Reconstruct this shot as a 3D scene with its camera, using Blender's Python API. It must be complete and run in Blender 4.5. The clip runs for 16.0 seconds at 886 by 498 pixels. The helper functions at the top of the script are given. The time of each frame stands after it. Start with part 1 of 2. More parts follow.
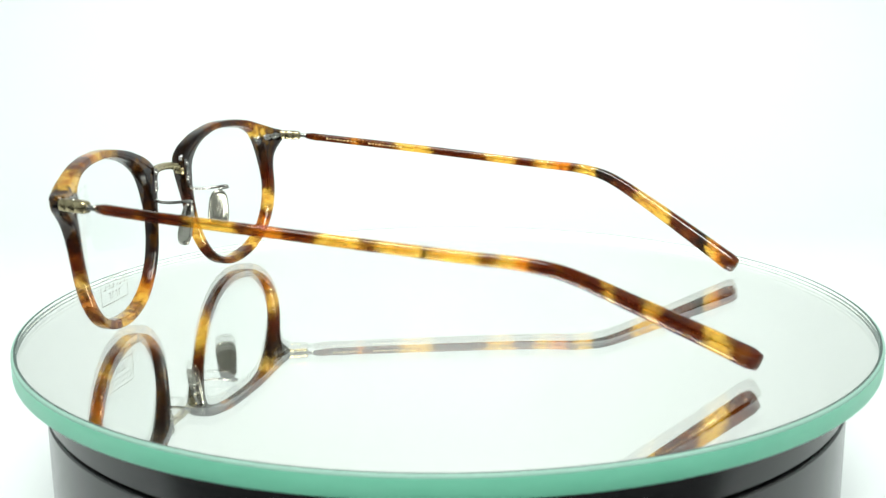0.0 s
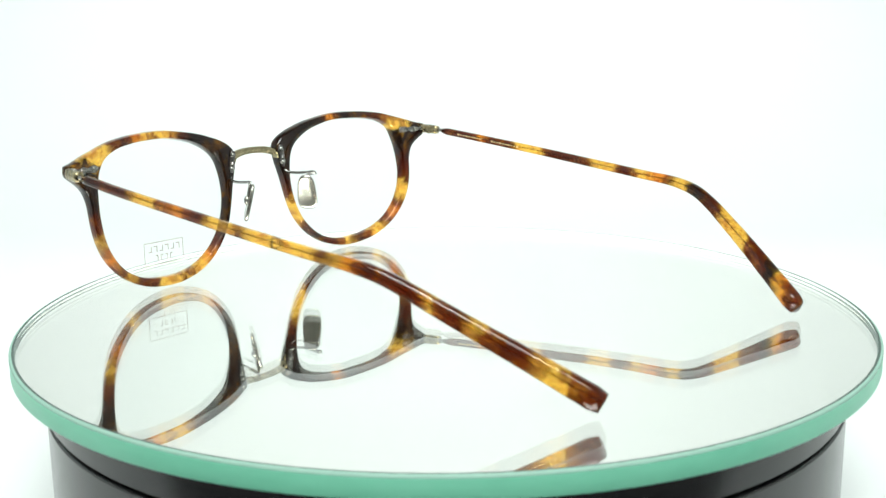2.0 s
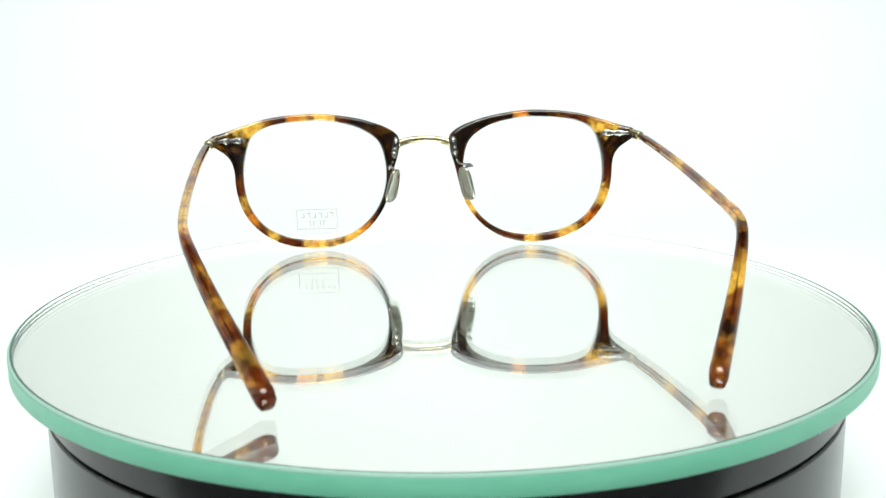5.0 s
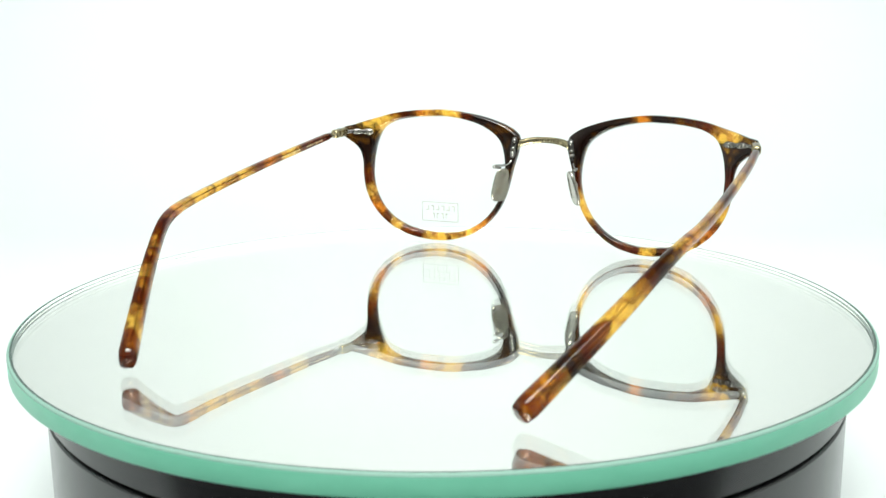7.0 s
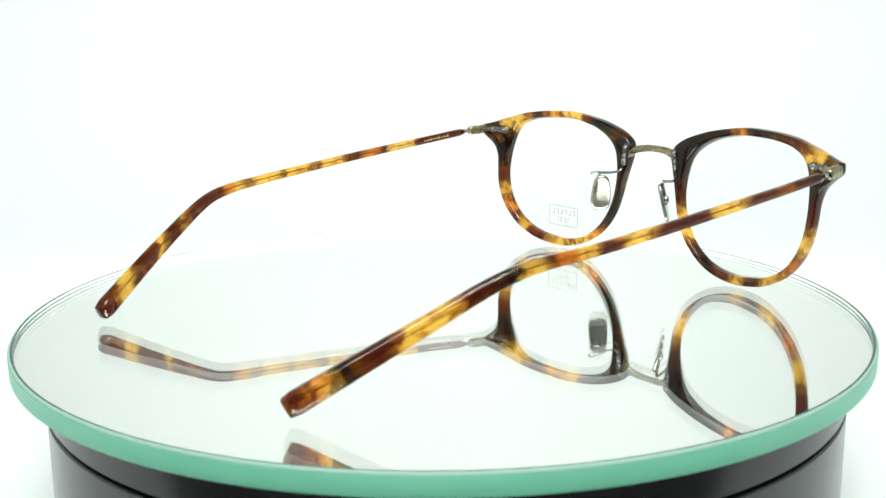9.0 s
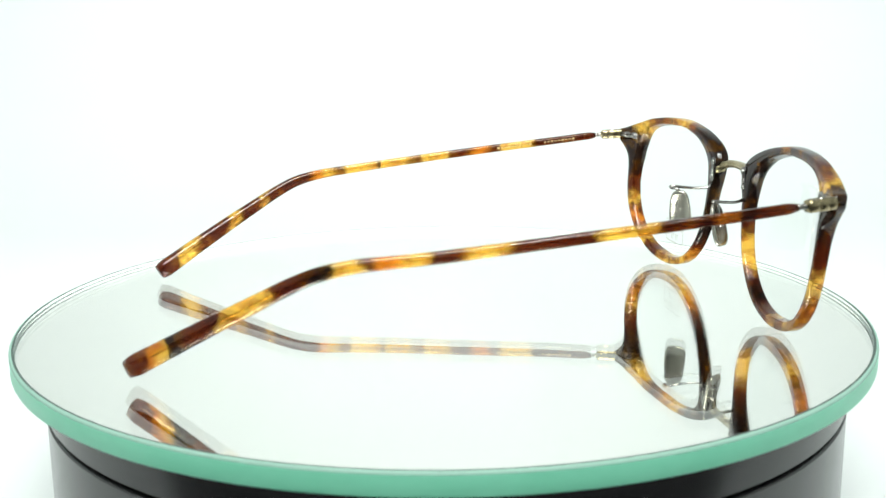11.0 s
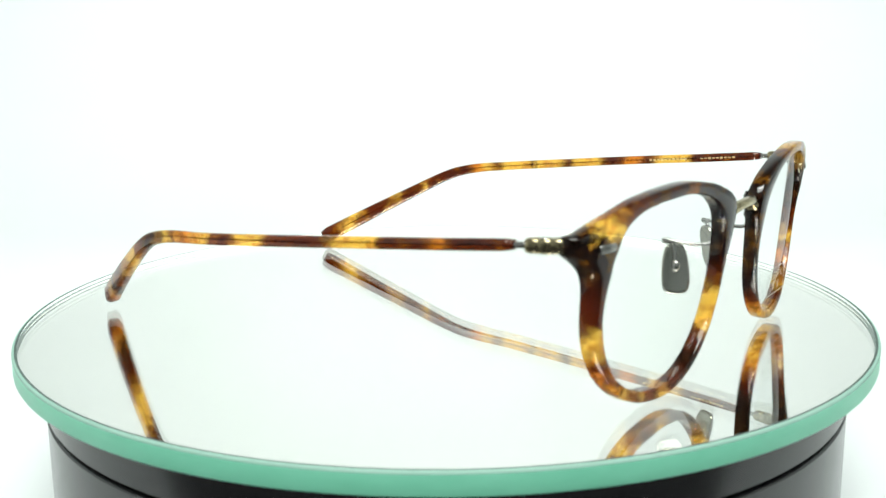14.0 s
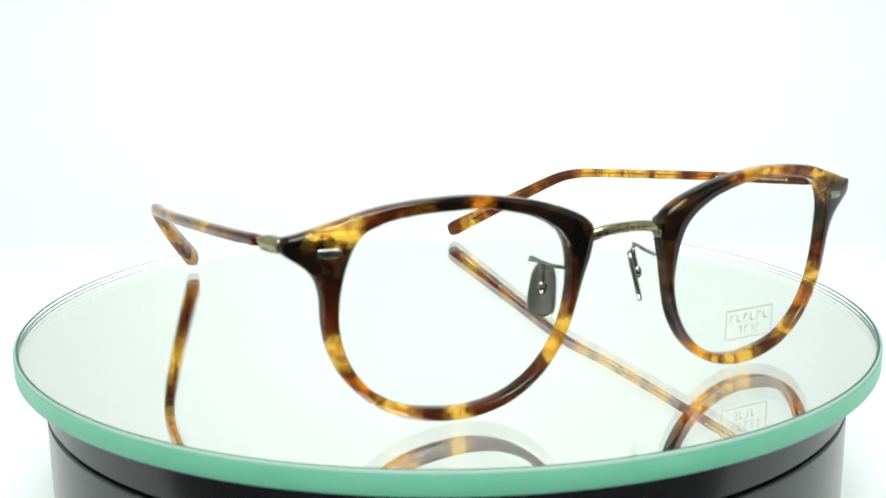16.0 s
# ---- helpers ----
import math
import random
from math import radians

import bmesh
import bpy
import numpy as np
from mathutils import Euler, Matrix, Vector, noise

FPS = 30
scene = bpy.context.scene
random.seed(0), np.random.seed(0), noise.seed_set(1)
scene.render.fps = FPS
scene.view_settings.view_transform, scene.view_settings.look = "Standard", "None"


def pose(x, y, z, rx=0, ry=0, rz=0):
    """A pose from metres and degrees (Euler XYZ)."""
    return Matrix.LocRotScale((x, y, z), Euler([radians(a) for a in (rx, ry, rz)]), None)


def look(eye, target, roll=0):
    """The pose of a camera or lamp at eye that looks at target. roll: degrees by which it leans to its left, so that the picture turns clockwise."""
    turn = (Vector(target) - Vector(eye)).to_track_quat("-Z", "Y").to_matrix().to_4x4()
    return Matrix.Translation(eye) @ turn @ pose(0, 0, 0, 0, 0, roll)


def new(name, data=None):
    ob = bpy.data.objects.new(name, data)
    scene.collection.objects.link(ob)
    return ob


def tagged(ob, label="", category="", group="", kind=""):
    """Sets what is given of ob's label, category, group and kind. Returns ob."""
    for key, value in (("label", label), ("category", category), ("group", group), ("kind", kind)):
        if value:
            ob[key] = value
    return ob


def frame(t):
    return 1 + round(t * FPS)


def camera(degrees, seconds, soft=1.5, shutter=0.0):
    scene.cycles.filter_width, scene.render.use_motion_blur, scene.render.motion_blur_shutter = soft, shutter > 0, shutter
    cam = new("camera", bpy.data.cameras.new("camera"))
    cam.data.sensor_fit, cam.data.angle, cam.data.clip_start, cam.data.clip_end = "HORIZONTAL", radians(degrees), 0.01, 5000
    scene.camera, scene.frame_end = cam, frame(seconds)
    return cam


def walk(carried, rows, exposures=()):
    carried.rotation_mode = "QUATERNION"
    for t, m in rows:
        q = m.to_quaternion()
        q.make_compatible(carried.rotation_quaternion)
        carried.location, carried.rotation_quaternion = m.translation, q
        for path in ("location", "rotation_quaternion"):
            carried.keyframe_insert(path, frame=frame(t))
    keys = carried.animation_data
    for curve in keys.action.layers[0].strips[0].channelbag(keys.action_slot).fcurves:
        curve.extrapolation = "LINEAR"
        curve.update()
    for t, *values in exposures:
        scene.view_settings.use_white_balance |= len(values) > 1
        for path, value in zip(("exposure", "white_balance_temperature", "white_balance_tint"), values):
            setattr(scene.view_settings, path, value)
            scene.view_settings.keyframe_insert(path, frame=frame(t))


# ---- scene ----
cam = camera(43.851, 16.0, soft=1.35)

# a small aperture, focused just behind the middle of the disc
cam.data.dof.use_dof, cam.data.dof.focus_distance, cam.data.dof.aperture_fstop = True, 0.31, 32.0

# The camera stands still, a forearm's length before a small turntable. z = 0 is the top of the glass disc.
EYE = Vector((0.0, -0.28, 0.07644))
TILT, YAW, ROLL = 0.21519, 0.00194, -0.5444
AIM = EYE + Vector((-math.sin(YAW) * math.cos(TILT), math.cos(YAW) * math.cos(TILT), -math.sin(TILT)))
walk(cam, [(0.0, look(EYE, AIM, ROLL)), (16.0, look(EYE, AIM, ROLL))])

RATE = -14.3756                     # degrees a second, clockwise from above
MM = 0.0010085

# ---- light ----
world = bpy.data.worlds.new("room_air")
scene.world = world
world.use_nodes = True
world.node_tree.nodes["Background"].inputs[0].default_value = (0.90, 0.97, 1.0, 1)
world.node_tree.nodes["Background"].inputs[1].default_value = 0.25


def softbox(name, eye, target, sx, sy, watts, colour=(1.0, 1.0, 1.0)):
    data = bpy.data.lights.new(name, "AREA")
    data.shape, data.size, data.size_y, data.energy, data.color = "RECTANGLE", sx, sy, watts, colour
    ob = new(name, data)
    ob.matrix_world = look(eye, target)
    return ob


softbox("softbox_overhead", (0.0, -0.46, 0.78), (0.0, 0.05, 0.0), 0.75, 0.6, 12.8, (0.945, 1.0, 0.96))
# unseen lamp, added to whiten the paper; its narrow spread dims the corners
softbox("added_backdrop_fill", (0.0, -0.35, 1.10), (0.0, 0.72, 0.14), 0.5, 0.4, 4.2, (0.95, 1.0, 0.98)).data.spread = radians(85)


# ---- materials ----
class Nodes:
    """Short hand for building a node material."""

    def __init__(self, name):
        self.mat = bpy.data.materials.new(name)
        self.mat.use_nodes = True
        self.tree = self.mat.node_tree
        self.bsdf = self.tree.nodes["Principled BSDF"]
        self.out = self.tree.nodes["Material Output"]

    def node(self, kind, **values):
        n = self.tree.nodes.new(kind)
        for key, value in values.items():
            setattr(n, key, value)
        return n

    def link(self, a, b):
        self.tree.links.new(a, b)

    def put(self, **values):
        for key, value in values.items():
            self.bsdf.inputs[key.replace("_", " ")].default_value = value
        return self

    def coords(self, scale=(1, 1, 1)):
        tc = self.node("ShaderNodeTexCoord")
        mp = self.node("ShaderNodeMapping")
        mp.inputs["Scale"].default_value = scale
        self.link(tc.outputs["Object"], mp.inputs["Vector"])
        return mp.outputs["Vector"]

    def noise(self, vector, scale, detail=3.0, rough=0.55):
        n = self.node("ShaderNodeTexNoise")
        n.inputs["Scale"].default_value, n.inputs["Detail"].default_value, n.inputs["Roughness"].default_value = scale, detail, rough
        self.link(vector, n.inputs["Vector"])
        return n.outputs["Fac"]

    def math(self, op, a, b=None, clamp=False):
        n = self.node("ShaderNodeMath", operation=op, use_clamp=clamp)
        for i, v in enumerate((a, b)):
            if v is None:
                continue
            if isinstance(v, (int, float)):
                n.inputs[i].default_value = v
            else:
                self.link(v, n.inputs[i])
        return n.outputs[0]

    def ramp(self, fac, stops, mode="LINEAR"):
        n = self.node("ShaderNodeValToRGB")
        n.color_ramp.interpolation = mode
        while len(n.color_ramp.elements) < len(stops):
            n.color_ramp.elements.new(0.5)
        for e, (p, c) in zip(n.color_ramp.elements, stops):
            e.position, e.color = p, (*c, 1)
        self.link(fac, n.inputs["Fac"])
        return n.outputs["Color"]

    def mix(self, fac, a, b):
        n = self.node("ShaderNodeMix", data_type="RGBA")
        for sock, v in ((n.inputs[0], fac), (n.inputs[6], a), (n.inputs[7], b)):
            if isinstance(v, (int, float)):
                sock.default_value = v
            elif isinstance(v, tuple):
                sock.default_value = (*v, 1)
            else:
                self.link(v, sock)
        return n.outputs[2]

    def sheen(self, weight, straight, slanting):
        """Share of gloss: little straight on, more at a slant."""
        weight.inputs["Blend"].default_value = 0.5
        return self.math("ADD", self.math("MULTIPLY", self.math("POWER", weight.outputs["Facing"], 5.0), slanting), straight)

    def bump(self, height, strength, distance):
        n = self.node("ShaderNodeBump")
        n.inputs["Strength"].default_value, n.inputs["Distance"].default_value = strength, distance
        self.link(height, n.inputs["Height"])
        self.link(n.outputs["Normal"], self.bsdf.inputs["Normal"])


AMBER, HONEY, RUST, DARK = (1.00, 0.61, 0.09), (0.86, 0.29, 0.02), (0.115, 0.015, 0.002), (0.013, 0.004, 0.002)
TONES = {"A": AMBER, "H": HONEY, "R": RUST, "D": DARK}


def tortoiseshell(name, bands, axis, seed):
    """Polished acetate: blotches that follow each other along the part (bands: place 0..1 and tone), frayed and mottled by noise.
    axis 'length': along the temple (local y, 0 to 150 mm); 'round': round the rim's middle, from its outer end upwards."""
    k = Nodes(name)
    plain = k.coords()
    tc = k.node("ShaderNodeTexCoord")
    sep = k.node("ShaderNodeSeparateXYZ")
    k.link(tc.outputs["Object"], sep.inputs[0])
    x, y, z = sep.outputs
    off = k.node("ShaderNodeMapping")
    off.inputs["Location"].default_value = (seed * 0.37, seed * 0.11, seed * 0.23)
    k.link(tc.outputs["Object"], off.inputs["Vector"])
    vec = off.outputs["Vector"]
    if axis == "length":
        slant = k.node("ShaderNodeMapping")
        slant.inputs["Scale"].default_value = (420, 210, 420)
        k.link(vec, slant.inputs["Vector"])
        fray = k.math("SUBTRACT", k.noise(slant.outputs["Vector"], 1.0, 1.6, 0.5), 0.5)
        place = k.math("DIVIDE", y, 0.150)
        place = k.math("ADD", place, k.math("MULTIPLY", fray, 0.045))
        streak = k.node("ShaderNodeMapping")
        streak.inputs["Scale"].default_value = (620, 140, 560)
        k.link(vec, streak.inputs["Vector"])
        grain = k.noise(streak.outputs["Vector"], 1.0, 3.0, 0.6)
        grain = k.math("ADD", k.math("MULTIPLY", grain, 0.45), k.math("MULTIPLY", k.noise(vec, 400.0, 3.0, 0.6), 0.55))
    else:
        fray = k.math("SUBTRACT", k.noise(vec, 310.0, 2.2, 0.55), 0.5)
        u = k.math("SUBTRACT", k.math("ABSOLUTE", x), 0.035)
        v = k.math("SUBTRACT", z, 0.0225)
        turn = k.math("DIVIDE", k.math("ARCTAN2", v, u), 2 * math.pi)
        place = k.math("FRACT", k.math("ADD", k.math("ADD", turn, 1.0), k.math("MULTIPLY", fray, 0.075)))
        grain = k.noise(vec, 340.0, 2.0, 0.5)
    whole = 1.0 if axis == "length" else 360.0
    base = k.ramp(place, [(p / whole, TONES[t]) for p, t in bands], "EASE")
    blot = k.ramp(k.noise(vec, 270.0, 2.0, 0.5), [(0.54, (0, 0, 0)), (0.63, (1, 1, 1))])
    patchy = k.ramp(grain, [(0.53, (0, 0, 0)), (0.58, (1, 1, 1))])
    darker = k.mix(1.0, base, (0.42, 0.13, 0.06))
    k.tree.nodes[-1].blend_type = "MULTIPLY"
    lighter = k.mix(1.0, base, (0.45, 0.17, 0.010))
    k.tree.nodes[-1].blend_type = "ADD"
    colour = k.mix(k.math("MULTIPLY", blot, 0.5), base, lighter)
    colour = k.mix(k.math("MULTIPLY", patchy, 0.72 if axis == "length" else 0.75), colour, darker)
    k.link(colour, k.bsdf.inputs["Base Color"])
    k.tree.nodes.remove(k.bsdf)
    flat, glow, gloss = k.node("ShaderNodeBsdfDiffuse"), k.node("ShaderNodeBsdfTranslucent"), k.node("ShaderNodeBsdfGlossy")
    k.link(colour, flat.inputs["Color"])
    k.link(colour, glow.inputs["Color"])
    gloss.inputs["Roughness"].default_value = 0.05
    body, skin_mix, slant_view = k.node("ShaderNodeMixShader"), k.node("ShaderNodeMixShader"), k.node("ShaderNodeLayerWeight")
    clear, deep, root = k.node("ShaderNodeBsdfTransparent"), k.node("ShaderNodeMixShader"), k.node("ShaderNodeGamma")
    root.inputs["Gamma"].default_value = 0.5
    k.link(colour, root.inputs["Color"])
    k.link(root.outputs[0], clear.inputs["Color"])
    body.inputs[0].default_value = 0.55
    deep.inputs[0].default_value = 0.82
    bump = k.node("ShaderNodeBump")
    bump.inputs["Strength"].default_value, bump.inputs["Distance"].default_value = 0.05, 0.0002
    k.link(k.noise(plain, 1300.0, 2.0), bump.inputs["Height"])
    for n in (gloss, slant_view):
        k.link(bump.outputs["Normal"], n.inputs["Normal"])
    k.link(flat.outputs[0], body.inputs[1])
    k.link(glow.outputs[0], body.inputs[2])
    k.link(k.sheen(slant_view, 0.055, 0.9), skin_mix.inputs[0])
    k.link(body.outputs[0], deep.inputs[1])
    k.link(clear.outputs[0], deep.inputs[2])
    k.link(deep.outputs[0], skin_mix.inputs[1])
    k.link(gloss.outputs[0], skin_mix.inputs[2])
    k.link(skin_mix.outputs[0], k.out.inputs["Surface"])
    return k.mat


def metal(name, light, dark, rough, wear=1.0):
    k = Nodes(name)
    vec = k.coords()
    tone = k.ramp(k.noise(vec, 420.0, 4.0, 0.65), [(0.35, dark), (0.62, light)])
    k.link(tone, k.bsdf.inputs["Base Color"])
    k.put(Metallic=1.0, Roughness=rough)
    r = k.ramp(k.noise(vec, 1600.0, 3.0), [(0.3, (rough * (1 - 0.3 * wear),) * 3), (0.7, (rough * (1 + 0.4 * wear),) * 3)])
    k.link(r, k.bsdf.inputs["Roughness"])
    k.bump(k.noise(vec, 2600.0, 2.0), 0.06 * wear, 0.0001)
    return k.mat


def clear_lens():
    """Thin demo lens: seen straight through, with a weak gloss that grows at a slant."""
    k = Nodes("demo_lens")
    k.tree.nodes.remove(k.bsdf)
    clear, gloss = k.node("ShaderNodeBsdfTransparent"), k.node("ShaderNodeBsdfGlossy")
    clear.inputs["Color"].default_value = (0.97, 0.985, 0.98, 1)
    gloss.inputs["Roughness"].default_value = 0.01
    mixer = k.node("ShaderNodeMixShader")
    k.link(k.sheen(k.node("ShaderNodeLayerWeight"), 0.01, 0.6), mixer.inputs[0])
    k.link(clear.outputs[0], mixer.inputs[1])
    k.link(gloss.outputs[0], mixer.inputs[2])
    k.link(mixer.outputs[0], k.out.inputs["Surface"])
    return k.mat


def disc_glass():
    k = Nodes("float_glass")
    k.put(Base_Color=(0.982, 0.994, 0.983, 1), Roughness=0.0, IOR=1.52, Transmission_Weight=1.0)
    return k.mat


def disc_silver():
    k = Nodes("silvered_back")
    k.put(Base_Color=(0.93, 0.925, 0.895, 1), Metallic=1.0, Roughness=0.0)
    return k.mat


def disc_edge():
    """Ground edge of thick float glass, which shows the green of the glass's depth."""
    k = Nodes("ground_green_glass_edge")
    vec = k.coords((1, 1, 3))
    tone = k.ramp(k.noise(vec, 90.0, 4.0), [(0.3, (0.31, 0.87, 0.63)), (0.7, (0.36, 0.93, 0.69))])
    k.link(tone, k.bsdf.inputs["Base Color"])
    k.put(Roughness=0.28, IOR=1.5)
    glow, mixer = k.node("ShaderNodeBsdfTranslucent"), k.node("ShaderNodeMixShader")
    k.link(tone, glow.inputs["Color"])
    mixer.inputs[0].default_value = 0.30
    k.link(k.bsdf.outputs[0], mixer.inputs[1])
    k.link(glow.outputs[0], mixer.inputs[2])
    k.link(mixer.outputs[0], k.out.inputs["Surface"])
    return k.mat


def disc_bevel():
    k = Nodes("polished_glass_bevel")
    k.put(Base_Color=(0.26, 0.42, 0.35, 1), Roughness=0.6, Specular_IOR_Level=0.1)
    return k.mat


def black_plastic():
    k = Nodes("black_gloss_plastic")
    vec = k.coords()
    tone = k.ramp(k.noise(vec, 60.0, 5.0, 0.6), [(0.3, (0.012, 0.012, 0.013)), (0.7, (0.016, 0.016, 0.017))])
    k.link(tone, k.bsdf.inputs["Base Color"])
    k.put(IOR=1.55)
    r = k.ramp(k.noise(vec, 240.0, 4.0), [(0.3, (0.19,) * 3), (0.7, (0.22,) * 3)])
    k.link(r, k.bsdf.inputs["Roughness"])
    return k.mat


def paper(name, tint):
    k = Nodes(name)
    vec = k.coords()
    tone = k.ramp(k.noise(vec, 5.0, 5.0, 0.6), [(0.3, tuple(0.97 * v for v in tint)), (0.7, tint)])
    k.link(tone, k.bsdf.inputs["Base Color"])
    k.put(Roughness=0.85, Specular_IOR_Level=0.2)
    k.bump(k.noise(vec, 700.0, 3.0), 0.1, 0.0004)
    return k.mat


# blotches: along the temple (shares of 150 mm), round the rim (degrees from the outer end upwards)
TEMPLE_A = [(0.000, "R"), (0.190, "R"), (0.210, "A"), (0.265, "A"), (0.285, "R"), (0.305, "H"), (0.320, "H"), (0.345, "R"), (0.380, "R"), (0.397, "A"), (0.435, "A"),
            (0.455, "R"), (0.485, "A"), (0.525, "A"), (0.534, "D"), (0.543, "A"), (0.595, "A"), (0.615, "R"), (0.640, "A"), (0.665, "H"), (0.680, "R"), (0.725, "R"), (0.762, "R"), (0.773, "A"), (0.784, "R"), (0.816, "R"),
            (0.838, "A"), (0.848, "R"), (0.895, "R"), (0.912, "A"), (0.930, "A"), (0.945, "R")]
TEMPLE_B = [(0.000, "R"), (0.155, "R"), (0.170, "H"), (0.190, "R"), (0.255, "R"), (0.275, "A"), (0.335, "A"), (0.352, "R"), (0.400, "R"), (0.455, "R"), (0.472, "A"),
            (0.515, "A"), (0.530, "R"), (0.562, "R"), (0.575, "A"), (0.600, "A"), (0.615, "H"), (0.640, "H"), (0.655, "R"), (0.670, "A"), (0.690, "A"), (0.705, "D"),
            (0.775, "R"), (0.790, "A"), (0.843, "A"), (0.855, "R"), (0.895, "R"), (0.905, "D"), (0.920, "D"), (0.930, "A"), (0.945, "H"), (0.955, "R")]
RIM_A = [(0, "R"), (10, "D"), (29, "D"), (35, "A"), (45, "A"), (52, "R"), (64, "D"), (71, "H"), (77, "A"),
         (86, "R"), (92, "A"), (104, "A"), (112, "R"), (120, "D"), (206, "D"), (218, "R"), (228, "H"), (238, "A"), (244, "A"), (249, "R"),
         (254, "A"), (260, "R"), (268, "A"), (277, "A"), (284, "R"), (300, "R"), (311, "A"), (322, "R"), (332, "H"), (338, "R"), (345, "A"), (355, "R")]
RIM_B = [(0, "R"), (18, "D"), (28, "D"), (33, "A"), (38, "A"), (45, "R"), (74, "D"), (92, "D"), (97, "H"), (102, "H"), (108, "D"), (168, "D"), (186, "R"), (196, "A"), (212, "A"),
         (219, "R"), (234, "D"), (254, "R"), (264, "R"), (267, "A"), (272, "A"), (277, "D"), (290, "R"), (298, "A"), (307, "A"), (314, "R"), (325, "H"), (332, "R"), (342, "A"), (348, "A"), (355, "R")]

M_TEMPLE = {1: tortoiseshell("tortoiseshell_temple", TEMPLE_A, "length", 1.0), -1: tortoiseshell("tortoiseshell_temple", TEMPLE_B, "length", 2.0)}
M_RIM = {1: tortoiseshell("tortoiseshell_rim", RIM_A, "round", 3.0), -1: tortoiseshell("tortoiseshell_rim", RIM_B, "round", 4.0)}
M_BRASS = metal("antique_gold", (0.50, 0.42, 0.25), (0.30, 0.25, 0.15), 0.22)
M_STEEL = metal("antique_silver", (0.52, 0.51, 0.48), (0.25, 0.245, 0.23), 0.20)
M_OXIDE = metal("oxidised_silver", (0.22, 0.21, 0.20), (0.07, 0.068, 0.065), 0.25)
M_PEWTER = metal("dull_pewter", (0.36, 0.35, 0.325), (0.15, 0.147, 0.14), 0.24)
M_PAD = metal("titanium_pad", (0.50, 0.48, 0.42), (0.45, 0.43, 0.38), 0.20, 0.15)
M_LENS = clear_lens()
M_GLASS, M_SILVER, M_EDGE, M_BEVEL = disc_glass(), disc_silver(), disc_edge(), disc_bevel()
# arris and bottom ring painted dark, for edge lines that refraction would draw
M_ARRIS_LINE = Nodes("arris_and_refracted_line").put(Base_Color=(0.09, 0.12, 0.11, 1), Roughness=0.7, Specular_IOR_Level=0.0).mat
# near-white colour stands in for light that passes through the glass side
M_SIDE_LIGHT = Nodes("light_through_glass_side").put(Base_Color=(0.86, 0.93, 0.90, 1), Roughness=0.4).mat
M_BLACK = black_plastic()
M_PAPER = paper("white_paper", (0.632, 0.662, 0.656))
M_WALL = paper("white_room_paint", (0.74, 0.76, 0.76))
M_TABLE = paper("dark_grey_top", (0.035, 0.035, 0.036))
M_PRINT = Nodes("grey_print").put(Base_Color=(0.36, 0.34, 0.29, 1), Roughness=0.6).mat
M_GOLD = Nodes("gold_print").put(Base_Color=(0.75, 0.60, 0.30, 1), Metallic=0.6, Roughness=0.35).mat


# ---- mesh helpers ----
def part(name, bm, material, parent=None, label="", smooth=True):
    mesh = bpy.data.meshes.new(name)
    bmesh.ops.recalc_face_normals(bm, faces=bm.faces)
    bm.to_mesh(mesh)
    bm.free()
    for m in material if isinstance(material, (list, tuple)) else [material]:
        mesh.materials.append(m)
    for p in mesh.polygons:
        p.use_smooth = smooth
    ob = new(name, mesh)
    ob.parent = parent
    return tagged(ob, label)


def thing(name, label, category):
    return tagged(new(name), label, category)


def skin(rings, closed_rings=False, caps=True):
    """A bmesh from rings of points, each ring closed, joined one to the next."""
    bm = bmesh.new()
    vs = [[bm.verts.new(p) for p in ring] for ring in rings]
    n, m = len(vs), len(vs[0])
    for i in range(n if closed_rings else n - 1):
        for j in range(m):
            bm.faces.new((vs[i][j], vs[i][(j + 1) % m], vs[(i + 1) % n][(j + 1) % m], vs[(i + 1) % n][j]))
    if caps and not closed_rings:
        bm.faces.new(vs[0])
        bm.faces.new(vs[-1])
    return bm


def curve(knots, t):
    """Catmull-Rom through (key, value...) knots at key t."""
    i = max(0, min(len(knots) - 2, sum(1 for k in knots if k[0] <= t) - 1))
    k0, k1, k2, k3 = knots[max(0, i - 1)], knots[i], knots[i + 1], knots[min(len(knots) - 1, i + 2)]
    s = (t - k1[0]) / (k2[0] - k1[0])
    out = []
    for a, b, c, d in zip(k0[1:], k1[1:], k2[1:], k3[1:]):
        h = k2[0] - k1[0]
        m1 = (c - a) / max(k2[0] - k0[0], 1e-9) * h
        m2 = (d - b) / max(k3[0] - k1[0], 1e-9) * h
        out.append((2 * s**3 - 3 * s**2 + 1) * b + (s**3 - 2 * s**2 + s) * m1 + (-2 * s**3 + 3 * s**2) * c + (s**3 - s**2) * m2)
    return out


def rounded(half_a, half_b, power, n):
    """Points of a rounded rectangle (superellipse)."""
    out = []
    for i in range(n):
        a = 2 * math.pi * i / n
        ca, sa = math.cos(a), math.sin(a)
        out.append((half_a * math.copysign(abs(ca) ** (2 / power), ca), half_b * math.copysign(abs(sa) ** (2 / power), sa)))
    return out


def rod(points, section, n=12, power=2.0, up=Vector((0, 0, 1))):
    """A bar along points; section(i) gives its half width and half height there."""
    rings = []
    for i, p in enumerate(points):
        ahead = (Vector(points[min(i + 1, len(points) - 1)]) - Vector(points[max(i - 1, 0)])).normalized()
        side = ahead.cross(up).normalized()
        top = side.cross(ahead).normalized()
        w, h = section(i)
        rings.append([Vector(p) + side * a + top * b for a, b in rounded(w, h, power, n)])
    return skin(rings)


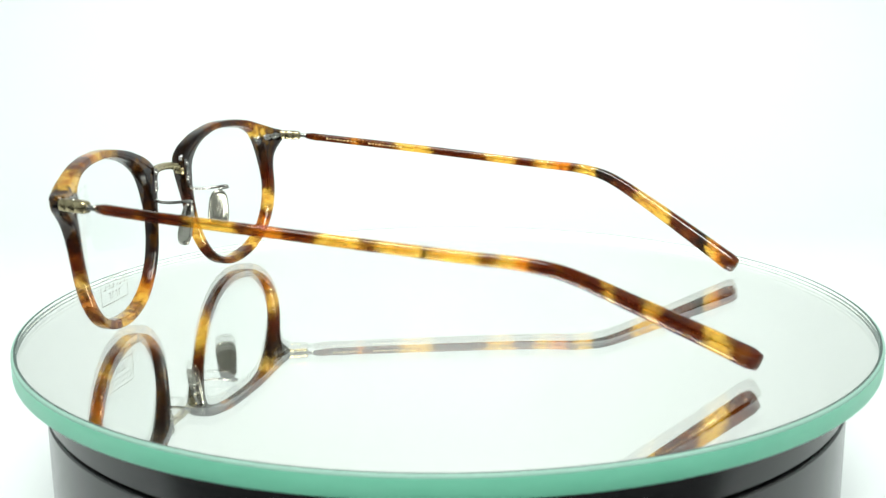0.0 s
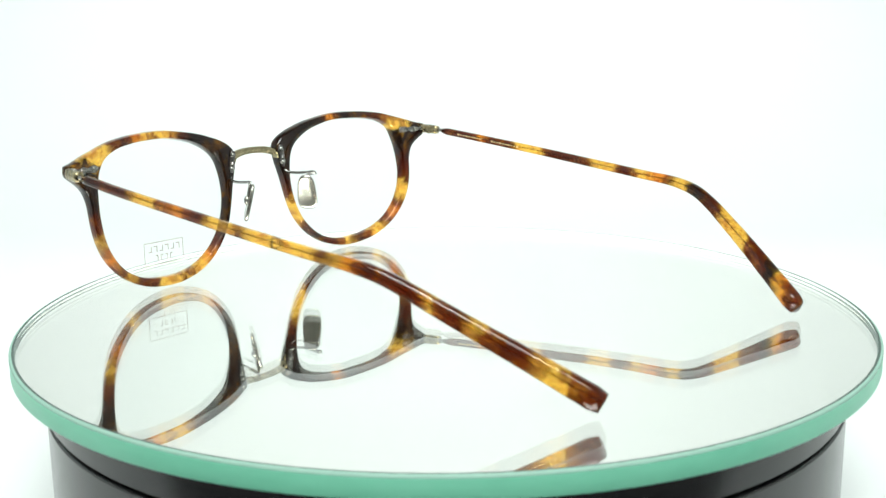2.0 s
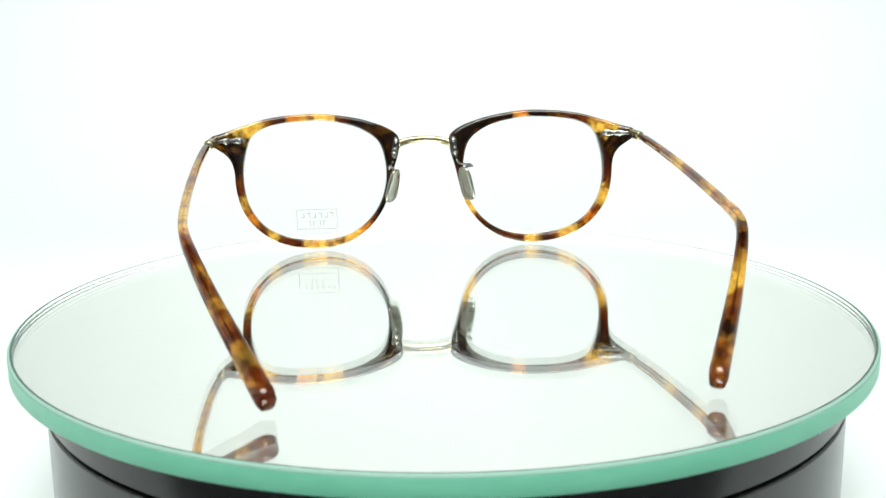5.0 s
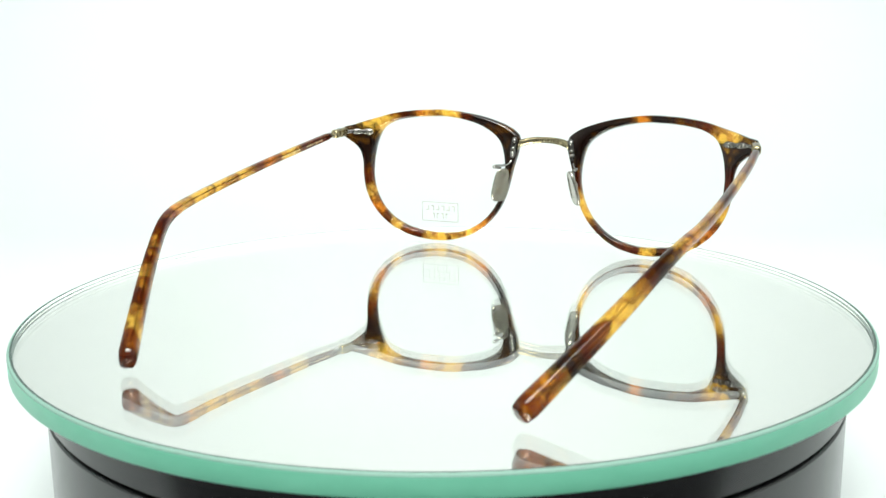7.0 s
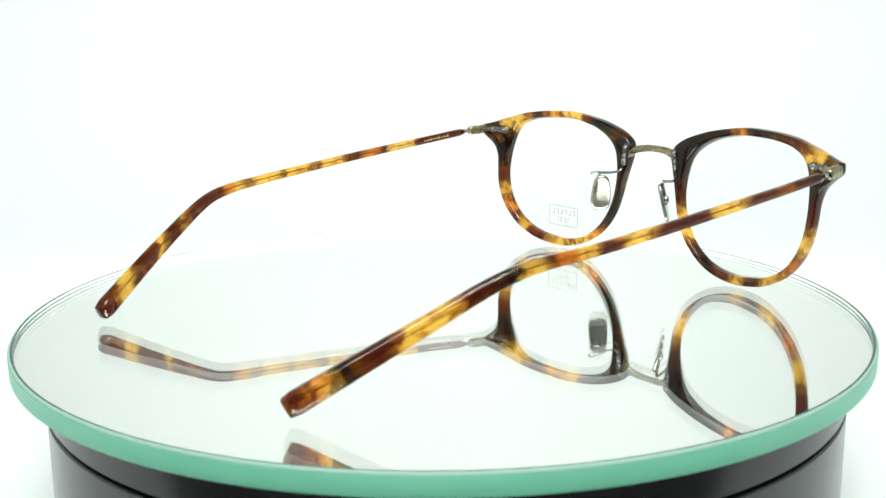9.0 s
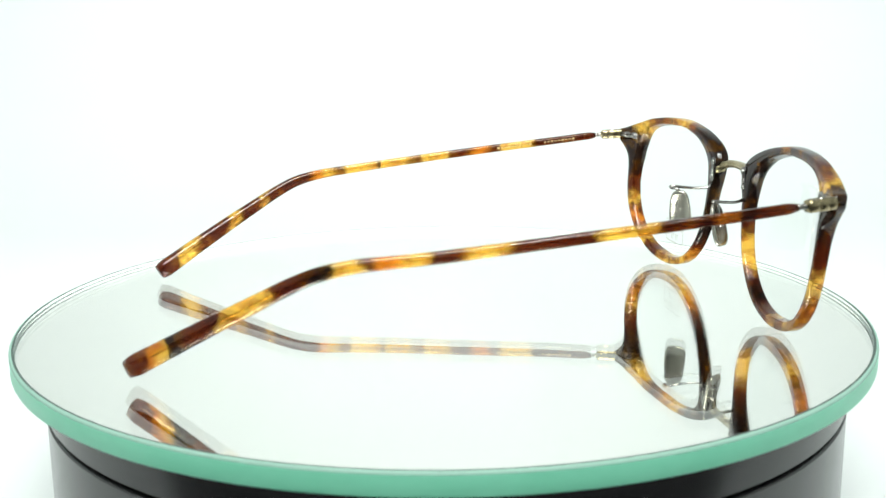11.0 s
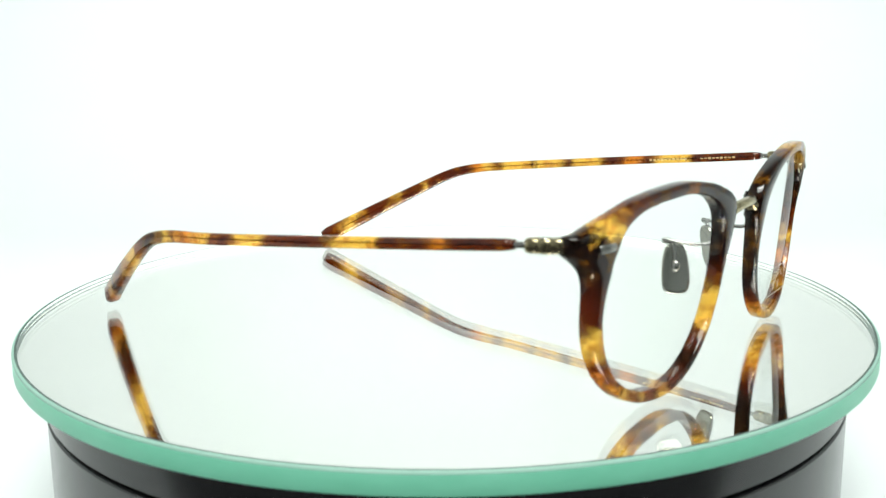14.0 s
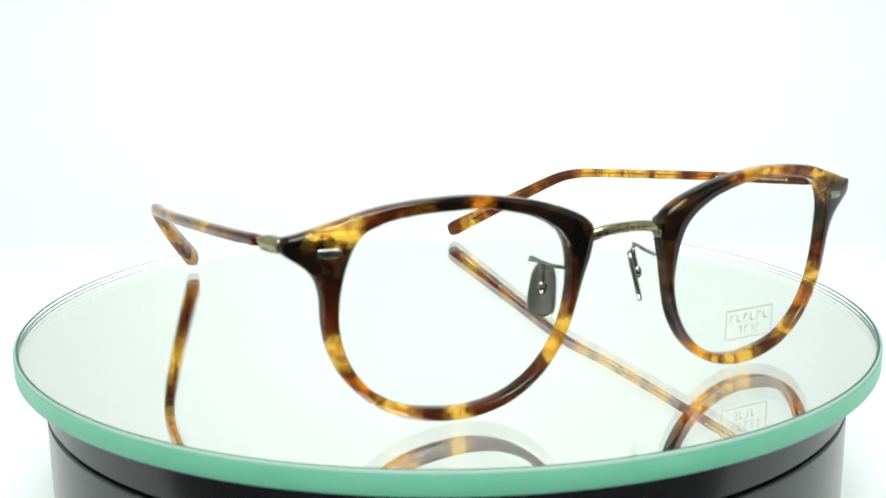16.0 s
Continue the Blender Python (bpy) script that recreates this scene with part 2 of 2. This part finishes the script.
def glide(knots, n):
    """n points of a smooth way through 3D knots, spaced by the knots' own distances."""
    keys, total = [], 0.0
    for i, p in enumerate(knots):
        if i:
            total += (Vector(p) - Vector(knots[i - 1])).length
        keys.append((total, *p))
    return [Vector(curve(keys, total * i / (n - 1))) for i in range(n)]


def ball(bm, centre, radius, squash=(1, 1, 1)):
    bmesh.ops.create_uvsphere(bm, u_segments=12, v_segments=8, radius=1.0,
                              matrix=Matrix.Translation(centre) @ Matrix.Diagonal((radius * squash[0], radius * squash[1], radius * squash[2], 1)))


def lathe(profile, n=160):
    """Rings from (radius, height) profile points round z."""
    return [[(r * math.cos(2 * math.pi * j / n), r * math.sin(2 * math.pi * j / n), z) for j in range(n)] for r, z in profile]


# ---- the setting ----
def backdrop():
    """A seamless white paper sweep: table, bend and wall."""
    line = [(-0.105, -0.052), (0.35, -0.052)]
    for i in range(1, 17):
        a = math.pi / 2 * i / 16
        line.append((0.35 + 0.45 * math.sin(a), 0.398 - 0.45 * math.cos(a)))
    line.append((0.80, 1.7))
    bm = bmesh.new()
    rows = [[bm.verts.new((x, y, z)) for y, z in line] for x in (-0.77, -0.4, 0.0, 0.4, 0.77)]
    for a, b in zip(rows, rows[1:]):
        for i in range(len(line) - 1):
            bm.faces.new((a[i], b[i], b[i + 1], a[i + 1]))
    ob = part("backdrop", bm, M_PAPER)
    ob.modifiers.new("thickness", "SOLIDIFY").thickness = 0.0012
    ob.modifiers["thickness"].offset = -1.0
    tagged(ob, "seamless white paper backdrop curving up from the table", "backdrop", kind="structure")


def room():
    """Plain walls that close the place."""
    x, y0, y1, z0, z1, t = 0.78, -1.6, 1.0, -0.054, 1.9, 0.05
    for name, lo, hi in (("wall_south", (-x, y0 - t, z0), (x, y0, z1)), ("wall_north", (-x, y1, z0), (x, y1 + t, z1)),
                         ("wall_west", (-x - t, y0 - t, z0), (-x, y1 + t, z1)), ("wall_east", (x, y0 - t, z0), (x + t, y1 + t, z1)),
                         ("ceiling", (-x - t, y0 - t, z1), (x + t, y1 + t, z1 + t)), ("floor", (-x - t, y0 - t, z0 - t), (x + t, y1 + t, z0))):
        bm = bmesh.new()
        bmesh.ops.create_cube(bm, size=1.0, matrix=Matrix.Translation([(a + b) / 2 for a, b in zip(lo, hi)]) @ Matrix.Diagonal([b - a for a, b in zip(lo, hi)] + [1]))
        tagged(part(name, bm, M_TABLE if name == "floor" else M_PAPER if name in ("wall_west", "wall_east") else M_WALL, smooth=False), ("plain dark grey " if name == "floor" else "plain white board side " if name in ("wall_west", "wall_east") else "plain white painted ") + name.split("_")[0], name.split("_")[0], kind="structure")


backdrop()
room()


# ---- the turntable and its disc ----
R_DISC, THICK = 0.10722, 0.0049


def turntable():
    top = thing("turntable", "low round glossy black plastic display turntable", "turntable")
    top.location = (0, 0, -THICK)
    r, gap = 0.1005, -0.0108
    base = part("base", skin(lathe([(0.004, -0.0465), (r - 0.001, -0.0465), (r, -0.0455), (r, gap - 0.0008), (r - 0.0004, gap - 0.0004), (r - 0.0012, gap - 0.0003),
                                    (r - 0.003, gap - 0.0003), (r - 0.003, gap + 0.0003), (0.004, gap + 0.0003)])), M_BLACK, top)
    plate = part("platter", skin(lathe([(0.004, gap + 0.0004), (r - 0.0012, gap + 0.0004), (r - 0.0004, gap + 0.0005), (r, gap + 0.0009), (r, -0.0010),
                                        (r - 0.0008, -0.0002), (0.004, -0.0002)])), M_BLACK, top)
    for ob in (base, plate):
        ob.data.set_sharp_from_angle(angle=radians(40))
    return top, plate


def glass_disc():
    """A round sheet of float glass, silvered underneath, with a ground edge and narrow bevels."""
    top = thing("mirror_disc", "round mirror of thick float glass with green edge", "mirror")
    r, t, c, n = R_DISC, THICK, 0.0006, 256
    bm = skin(lathe([(r - 0.4 * c, -t), (r - 0.1 * c, -t + 0.3 * c), (r, -t + 0.6 * c), (r, -c)], n), caps=False)
    part("edge", bm, M_EDGE, top, "ground green glass edge")
    # sheet: clear top, silvered back
    rings = lathe([(r - 0.00005, -t + c), (r - c, -t + 0.0001), (r - c, 0.0), (r - 0.00005, -c)], n)
    bm = bmesh.new()
    low = [bm.verts.new((x, y, -t + 0.0001)) for x, y, z in rings[1]]
    high = [bm.verts.new(p) for p in rings[2]]
    edge_in = [bm.verts.new((v.co.x * 0.9950, v.co.y * 0.9950, 0.0)) for v in high]
    bm.faces.new(edge_in)
    arris = [bm.faces.new((high[j], high[(j + 1) % n], edge_in[(j + 1) % n], edge_in[j])) for j in range(n)]
    inner = [bm.verts.new((v.co.x * 0.993, v.co.y * 0.993, v.co.z)) for v in low]
    back = bm.faces.new(inner)
    low_line = [bm.faces.new((low[j], low[(j + 1) % n], inner[(j + 1) % n], inner[j])) for j in range(n)]
    for j in range(n):
        bm.faces.new((low[j], low[(j + 1) % n], high[(j + 1) % n], high[j]))
    bmesh.ops.recalc_face_normals(bm, faces=bm.faces)
    back.material_index = 1
    for f in bm.faces:
        if len(f.verts) == 4:
            f.material_index = 2
    for f in low_line + arris:
        f.material_index = 3
    part("sheet", bm, [M_GLASS, M_SILVER, M_SIDE_LIGHT, M_ARRIS_LINE], top, "clear silvered glass sheet", smooth=False).visible_shadow = False
    part("bevel", skin(lathe([(r - c + c * math.cos(a), -c + c * math.sin(a)) for a in (0.0, 0.4, 0.8, 1.2, math.pi / 2)], n), caps=False), M_BEVEL, top, "narrow rounded and polished bevel")
    return top


# ---- the eyeglasses: local x across, y backwards along the temples, z up, from the middle of the hinges ----
RIM_MID = (35.0, 22.5)
# degrees from the outer end upwards, and the distance of the rim's inner and outer line from its middle, in mm
INNER = [(0, 22.5), (22, 23.6), (37, 24.5), (48, 23.2), (62, 20.9), (80, 19.2), (98, 19.1), (116, 19.9), (134, 21.8), (150, 23.4), (165, 23.0), (185, 22.3),
         (204, 21.8), (223, 21.2), (240, 20.5), (258, 19.7), (280, 19.4), (300, 20.4), (320, 21.6), (340, 22.2)]
OUTER = [(0, 25.1), (8, 25.5), (13, 26.4), (16.5, 27.7), (18.6, 29.4), (20.2, 31.8), (21.2, 33.9), (22.4, 34.7), (24.0, 35.0), (25.6, 35.2), (26.8, 34.4), (28.5, 33.2), (32, 31.4), (40, 28.2), (50, 25.6), (62, 23.2),
         (78, 21.4), (98, 21.1), (116, 22.2), (134, 25.2), (148, 28.8), (154, 29.8), (160, 28.6), (172, 25.5), (185, 24.0), (204, 23.4), (223, 22.9), (240, 22.5), (258, 22.0), (280, 21.9), (300, 22.7), (320, 23.7), (340, 24.6)]


def around(knots, a):
    """Radius at angle a from a closed list of knots."""
    a %= 360
    k = [(q - 360, r) for q, r in knots[-3:]] + knots + [(q + 360, r) for q, r in knots[:3]]
    return curve(k, a)[0]


def back_of_front(x):
    """Depth of the front's back face: nearly flat over the nose, sweeping back to the hinges (mm)."""
    return -6.4 + 6.7 * (abs(x) / 62.0) ** 3


def lean(z):
    """The front leans: its lower edge lies further back (mm)."""
    return 3.2 * (1.0 - z / 40.0)


def rim(side, parent):
    rings = []
    angles = [3.0 * i for i in range(120) if not 15 <= 3 * i <= 33] + [15.0 + 0.6 * i for i in range(31)]
    for a in sorted(angles):
        ca, sa = math.cos(math.radians(a)), math.sin(math.radians(a))
        r0, r1 = around(INNER, a), around(OUTER, a)
        deep = 3.4 + 0.9 * math.exp(-(((a - 27.0) / 16.0) ** 2)) + 0.5 * math.exp(-(((a - 150.0) / 22.0) ** 2))
        mid, half = (r0 + r1) / 2, (r1 - r0) / 2
        ring = []
        for p, q in rounded(1.0, 1.0, 5.0, 16):
            rr = mid + p * half + (0.0 if q > 0 or p > 0 else 0.5 * p * max(0.0, sa) ** 0.5)
            x, z = RIM_MID[0] + rr * ca, RIM_MID[1] + rr * sa
            ring.append((side * x * MM, (back_of_front(x) + lean(z) - deep / 2 + q * deep / 2) * MM, z * MM))
        rings.append(ring)
    return part("rim", skin(rings, closed_rings=True), M_RIM[side], parent, "glossy brown and amber tortoiseshell acetate rim")


def lens(side, parent):
    bm = bmesh.new()
    loops = []
    for f in (0.25, 0.5, 0.75, 1.0):
        loop = []
        for i in range(64):
            a = 360.0 * i / 64
            r = (around(INNER, a) + 0.3) * f
            x, z = RIM_MID[0] + r * math.cos(math.radians(a)), RIM_MID[1] + r * math.sin(math.radians(a))
            loop.append(bm.verts.new((side * x * MM, (back_of_front(x) + lean(z) - 1.8 - 1.2 * (1 - f * f)) * MM, z * MM)))
        loops.append(loop)
    bm.faces.new(loops[0])
    for a, b in zip(loops, loops[1:]):
        for i in range(64):
            bm.faces.new((a[i], a[(i + 1) % 64], b[(i + 1) % 64], b[i]))
    ob = part("lens", bm, M_LENS, parent, "clear demo lens")
    ob.visible_shadow = False
    return ob


def box_bar(bm, centre, size, turn=0.0):
    bmesh.ops.create_cube(bm, size=1.0, matrix=Matrix.Translation(Vector(centre) * MM) @ Matrix.Rotation(math.radians(turn), 4, "Y") @ Matrix.Diagonal((size[0] * MM, size[1] * MM, size[2] * MM, 1)))


def lens_print(lens_ob):
    """A fine printed box with two rows of plain bars on the demo lens."""
    cx, cz, w, h, y = 35.2, 9.7, 12.8, 6.3, -5.6
    bm = bmesh.new()
    for s in (-1, 1):
        box_bar(bm, (cx, y, cz + s * h / 2), (w, 0.02, 0.2))
        box_bar(bm, (cx + s * w / 2, y, cz), (0.2, 0.02, h))
    part("print_box", bm, M_PRINT, lens_ob, "fine grey printed box", smooth=False)
    bm = bmesh.new()
    for i in range(6):
        x = cx + (i - 2.5) * 1.85
        box_bar(bm, (x - 0.5, y, cz + 1.3), (0.27, 0.02, 1.7))
        box_bar(bm, (x + 0.1, y, cz + (1.3 + 0.7 * (-1) ** i)), (0.9, 0.02, 0.25))
    for i in range(4):
        x = cx + (i - 1.5) * 1.6
        box_bar(bm, (x, y, cz - 0.6), (0.8, 0.02, 0.25))
        box_bar(bm, (x + 0.3 * (-1) ** i, y, cz - 1.4), (0.25, 0.02, 1.6))
    part("print_marks", bm, M_PRINT, lens_ob, "fine grey printed marks", smooth=False)


def hinge(side, parent):
    s, z = side, 36.2
    way = [Vector((s * x * MM, (back_of_front(x) + 0.25) * MM, z * MM)) for x in (56.9, 57.4, 58.3, 59.3, 60.5, 61.6, 62.6, 63.4, 64.2, 65.1, 66.0, 67.0)]
    wide = (0.3, 0.85, 1.05, 0.95, 0.6, 0.95, 1.0, 0.7, 0.55, 0.75, 0.9, 0.95)
    plate = rod(way, lambda i: (0.35 * MM, wide[i] * MM), 12, 3.0)
    base = part("hinge_plate", plate, M_PEWTER, parent, "dull antique silver hinge plate")
    for x in (58.3, 62.6):
        bm = bmesh.new()
        ball(bm, (s * x * MM, (back_of_front(x) + 0.6) * MM, z * MM), 0.62 * MM, (1, 0.6, 1))
        part("rivet", bm, M_PEWTER, base)
    # folding block and its screw
    knuckle = [Vector((s * (66.0 + 1.3 * f) * MM, (0.6 + 7.0 * f) * MM, (z - 0.4 * f) * MM)) for f in (0, 0.08, 0.3, 0.32, 0.34, 0.62, 0.64, 0.66, 0.9, 0.97, 1.0)]
    size = (1.2, 1.38, 1.42, 1.36, 1.42, 1.42, 1.36, 1.42, 1.38, 1.2, 0.8)
    block = part("hinge_block", rod(knuckle, lambda i: (size[i] * 0.95 * MM, size[i] * MM), 14, 3.5), M_BRASS, parent, "worn antique gold hinge block")
    bm = bmesh.new()
    for dz in (1.15, -1.15):
        bmesh.ops.create_cone(bm, cap_ends=True, segments=14, radius1=0.85 * MM, radius2=0.75 * MM, depth=0.6 * MM,
                              matrix=Matrix.Translation((s * 66.6 * MM, 4.1 * MM, (z - 0.2 + dz) * MM)))
    part("hinge_screw", bm, M_STEEL, block)


def end_plaque(side, parent):
    """The small metal inlay on the front of the end piece."""
    x = 59.6
    way = [Vector((side * (x + d) * MM, (back_of_front(x + d) + lean(35.1) - 4.35) * MM, 35.1 * MM)) for d in (-2.0, -1.9, -1.6, 0.0, 1.6, 1.9, 2.0)]
    size = (0.35, 0.62, 0.78, 0.8, 0.78, 0.62, 0.35)
    part("end_plaque", rod(way, lambda i: (0.22 * MM, size[i] * MM), 12, 4.0), M_STEEL, parent, "small brushed silver inlay")


TEMPLE_WAY = {1: [(67.4, 9.6, 35.7), (67.8, 25.0, 34.1), (67.5, 50.0, 31.7), (66.7, 72.0, 29.4), (65.6, 88.0, 27.7), (64.0, 99.0, 26.4), (61.9, 107.0, 24.3), (56.6, 120.0, 17.5), (50.2, 133.5, 9.9), (44.2, 145.6, 2.8)],
              -1: [(-67.4, 9.6, 35.7), (-67.8, 25.0, 34.2), (-67.5, 50.0, 31.8), (-66.7, 72.0, 29.6), (-65.7, 88.0, 28.1), (-64.4, 99.6, 27.1), (-62.4, 108.0, 24.9), (-56.8, 120.8, 17.8), (-50.2, 133.7, 10.0), (-44.0, 145.2, 2.9)]}


def temple(side, parent):
    n = 72
    way = [p * MM for p in glide(TEMPLE_WAY[side], n)]

    def section(i):
        f = i / (n - 1)
        h = 1.12 + 0.30 * f + 1.05 * max(0.0, (f - 0.55) / 0.45) ** 1.2
        w = 1.05 + 0.15 * f + 0.8 * max(0.0, (f - 0.55) / 0.45)
        end = 1.0 if i < n - 1 else 0.82
        if i == 0:
            end = 0.75
        return w * end * MM, h * end * MM

    ob = part("temple", rod(way, section, 16, 3.2), M_TEMPLE[side], parent, "slim glossy tortoiseshell acetate temple")
    part("core_wire", rod(way[1:-3], lambda i: (0.20 * MM, 0.20 * MM), 8), M_BRASS, ob, "thin brass core wire inside the acetate")
    neck = [Vector(TEMPLE_WAY[side][0]) + Vector((0, d, -0.07 * d)) for d in (-2.3, -1.6, -0.6, 0.3)]
    part("temple_collar", rod([p * MM for p in neck], lambda i: ((0.75, 0.6, 0.62, 0.8)[i] * MM, (0.75, 0.6, 0.62, 0.8)[i] * MM), 12), M_STEEL, ob, "silver collar")
    # gold print on the inner face, in plain bars
    bm = bmesh.new()
    for start, count in ((17.0, 9), (31.0, 10)):
        for i in range(count):
            y = start + i * 1.15
            x = curve([(p[1], p[0]) for p in TEMPLE_WAY[side]], y)[0]
            z = curve([(p[1], p[2]) for p in TEMPLE_WAY[side]], y)[0]
            box_bar(bm, (x - side * 1.12, y, z), (0.03, 0.75, 0.30 + 0.25 * (i % 3 == 0)))
    part("temple_print", bm, M_GOLD, ob, "tiny gold printed marks", smooth=False)
    return ob


def bridge(parent):
    """A flat saddle bar that arches over the nose, with a plate riveted behind each rim."""
    yb = -7.2
    way = glide([(-9.2, yb - 0.2, 32.9), (-7.4, yb - 0.6, 33.6), (-4.6, yb - 1.2, 34.3), (0.0, yb - 1.5, 34.6), (4.6, yb - 1.2, 34.3), (7.4, yb - 0.6, 33.6), (9.2, yb - 0.2, 32.9)], 41)
    bar = part("bridge", rod([p * MM for p in way], lambda i: (1.0 * MM, (0.98 + 0.15 * abs(i - 20) / 20) * MM), 12, 3.0, up=Vector((0, 0.02, 1))), M_BRASS, parent, "antique gold metal saddle bridge")
    for s in (1, -1):
        leg = [Vector((s * x * MM, y * MM, z * MM)) for x, y, z in ((7.9, -7.4, 33.2), (8.4, -7.3, 32.0), (9.2, -7.2, 30.4), (10.0, -7.0, 28.8), (10.4, -6.8, 27.6))]
        part("bridge_leg", rod(leg, lambda i: ((1.5, 1.4, 1.1, 0.7, 0.45)[i] * MM, 0.35 * MM), 12, 3.0, up=Vector((s, 0, 0.3))), M_BRASS, bar, "tapered antique gold bridge leg")
        plate_way = [Vector(((s * (9.2 + 0.7 * (34.9 - z) / 5)) * MM, -5.75 * MM, z * MM)) for z in (35.5, 35.1, 34.2, 33.1, 31.8, 30.3, 29.2, 28.8)]
        wide = (0.4, 0.9, 1.05, 0.85, 0.95, 1.05, 0.8, 0.4)
        plate = part("rivet_plate", rod(plate_way, lambda i: (wide[i] * MM, 0.3 * MM), 12, 2.6, up=Vector((0, 1, 0))), M_OXIDE, bar, "dark oxidised silver rivet plate")
        for z in (34.3, 31.8, 30.3):
            bm = bmesh.new()
            ball(bm, ((s * (9.3 + 0.14 * (34.3 - z))) * MM, -5.5 * MM, z * MM), (0.72 if z != 31.8 else 0.55) * MM, (1, 0.65, 1))
            ob = part("rivet", bm, M_STEEL, parent)
            ob.parent = bar


def nose_pad(side, parent):
    s = side
    du, dy = (-0.5, 0.8) if side == 1 else (1.1, -0.2)
    # an oblong metal pad, thin and slightly dished, turned to the nose and backwards
    m = Matrix.Translation((s * (11.4 + du) * MM, (2.0 + dy) * MM, 21.3 * MM)) @ Matrix.Rotation(math.radians(s * -36), 4, "Z") @ Matrix.Rotation(math.radians(s * -14), 4, "Y")
    knots = [(10.0, -6.2, 28.3), (10.8, -5.0, 27.2), (11.6 + 0.5 * du, -2.2 + 0.5 * dy, 26.9), (12.2 + du, 1.5 + dy, 27.3), (12.5 + du, 4.2 + dy, 27.6), (13.0 + du, 4.5 + dy, 27.2)]
    knots = [Vector((s * x, y, z)) for x, y, z in knots]
    knots += [m @ Vector((s * 0.9 * MM, 0.6 * MM, 5.4 * MM)) / MM, m @ Vector((s * 0.85 * MM, 0.2 * MM, 3.4 * MM)) / MM, m @ Vector((s * 0.7 * MM, 0, 0.6 * MM)) / MM]
    arm = part("pad_arm", rod([p * MM for p in glide(knots, 44)], lambda i: (0.40 * MM, 0.40 * MM), 10, up=Vector((0.3, 0.2, 1))), M_STEEL, parent, "bent silver wire pad arm")
    rings = []
    for x, f in ((0.42, 0.82), (0.50, 0.93), (0.25, 1.0), (-0.25, 1.0), (-0.50, 0.93), (-0.30, 0.80), (-0.22, 0.4)):
        rings.append([m @ Vector((s * x * MM, a * (1 - 0.14 * (b / 5.0)) * MM, b * MM)) for a, b in rounded(2.9 * f, 5.5 * f, 3.2, 32)])
    part("nose_pad", skin(rings), M_PAD, arm, "oblong polished titanium nose pad")
    bm = bmesh.new()
    ball(bm, m @ Vector((s * 0.7 * MM, 0, 0.5 * MM)), 1.05 * MM, (0.9, 0.9, 1.3))
    part("pad_stud", bm, M_STEEL, arm, "small box that holds the pad")


def eyeglasses():
    top = thing("eyeglasses", "tortoiseshell eyeglasses standing open on the mirror disc", "eyeglasses")
    for side in (1, -1):
        frame_rim = rim(side, top)
        glass = lens(side, top)
        if side == 1:
            lens_print(glass)
        hinge(side, frame_rim)
        end_plaque(side, frame_rim)
        temple(side, top)
        nose_pad(side, top)
    bridge(top)
    return top


table, platter = turntable()
disc = glass_disc()
specs = eyeglasses()


# the motor runs a little unevenly: degrees ahead of the even rate, by seconds
JERK = [(0, 0.07), (0.5, 0.16), (1, 0.09), (1.5, 0.12), (2, -0.17), (2.5, 0.00), (3, -0.06), (3.5, 0.20), (4, 0.02), (5.25, 0.05), (6.5, 0.25), (7, -0.09), (7.5, -0.02), (8, -0.07),
        (8.5, 0.17), (9, -0.10), (9.5, 0.05), (10, -0.23), (11.25, 0.00), (12.5, 0.08), (13, -0.32), (13.5, 0.07), (14, -0.28), (14.5, 0.08), (15, -0.33), (15.5, 0.14), (16, -0.19)]


def motions():
    """All turns on one upright axis through the world's origin, at a nearly even rate."""
    gx, gy, g0 = -0.06869, 0.01654, 258.05
    times = [0.25 * i for i in range(65)]

    def turned(t):
        return RATE * t + curve(JERK, t)[0]

    walk(platter, [(t, pose(0, 0, 0, 0, 0, turned(t))) for t in times])
    rows = []
    for t in times:
        a = radians(turned(t) - RATE * 8.0) + math.pi
        rows.append((t, pose(0.0008 * math.cos(a), 0.0008 * math.sin(a), 0, 0, 0, turned(t))))
    walk(disc, rows)
    rows = []
    for t in times:
        a = radians(turned(t))
        rows.append((t, pose(gx * math.cos(a) - gy * math.sin(a), gx * math.sin(a) + gy * math.cos(a), 0, 0, 0, g0 + turned(t))))
    walk(specs, rows)


motions()
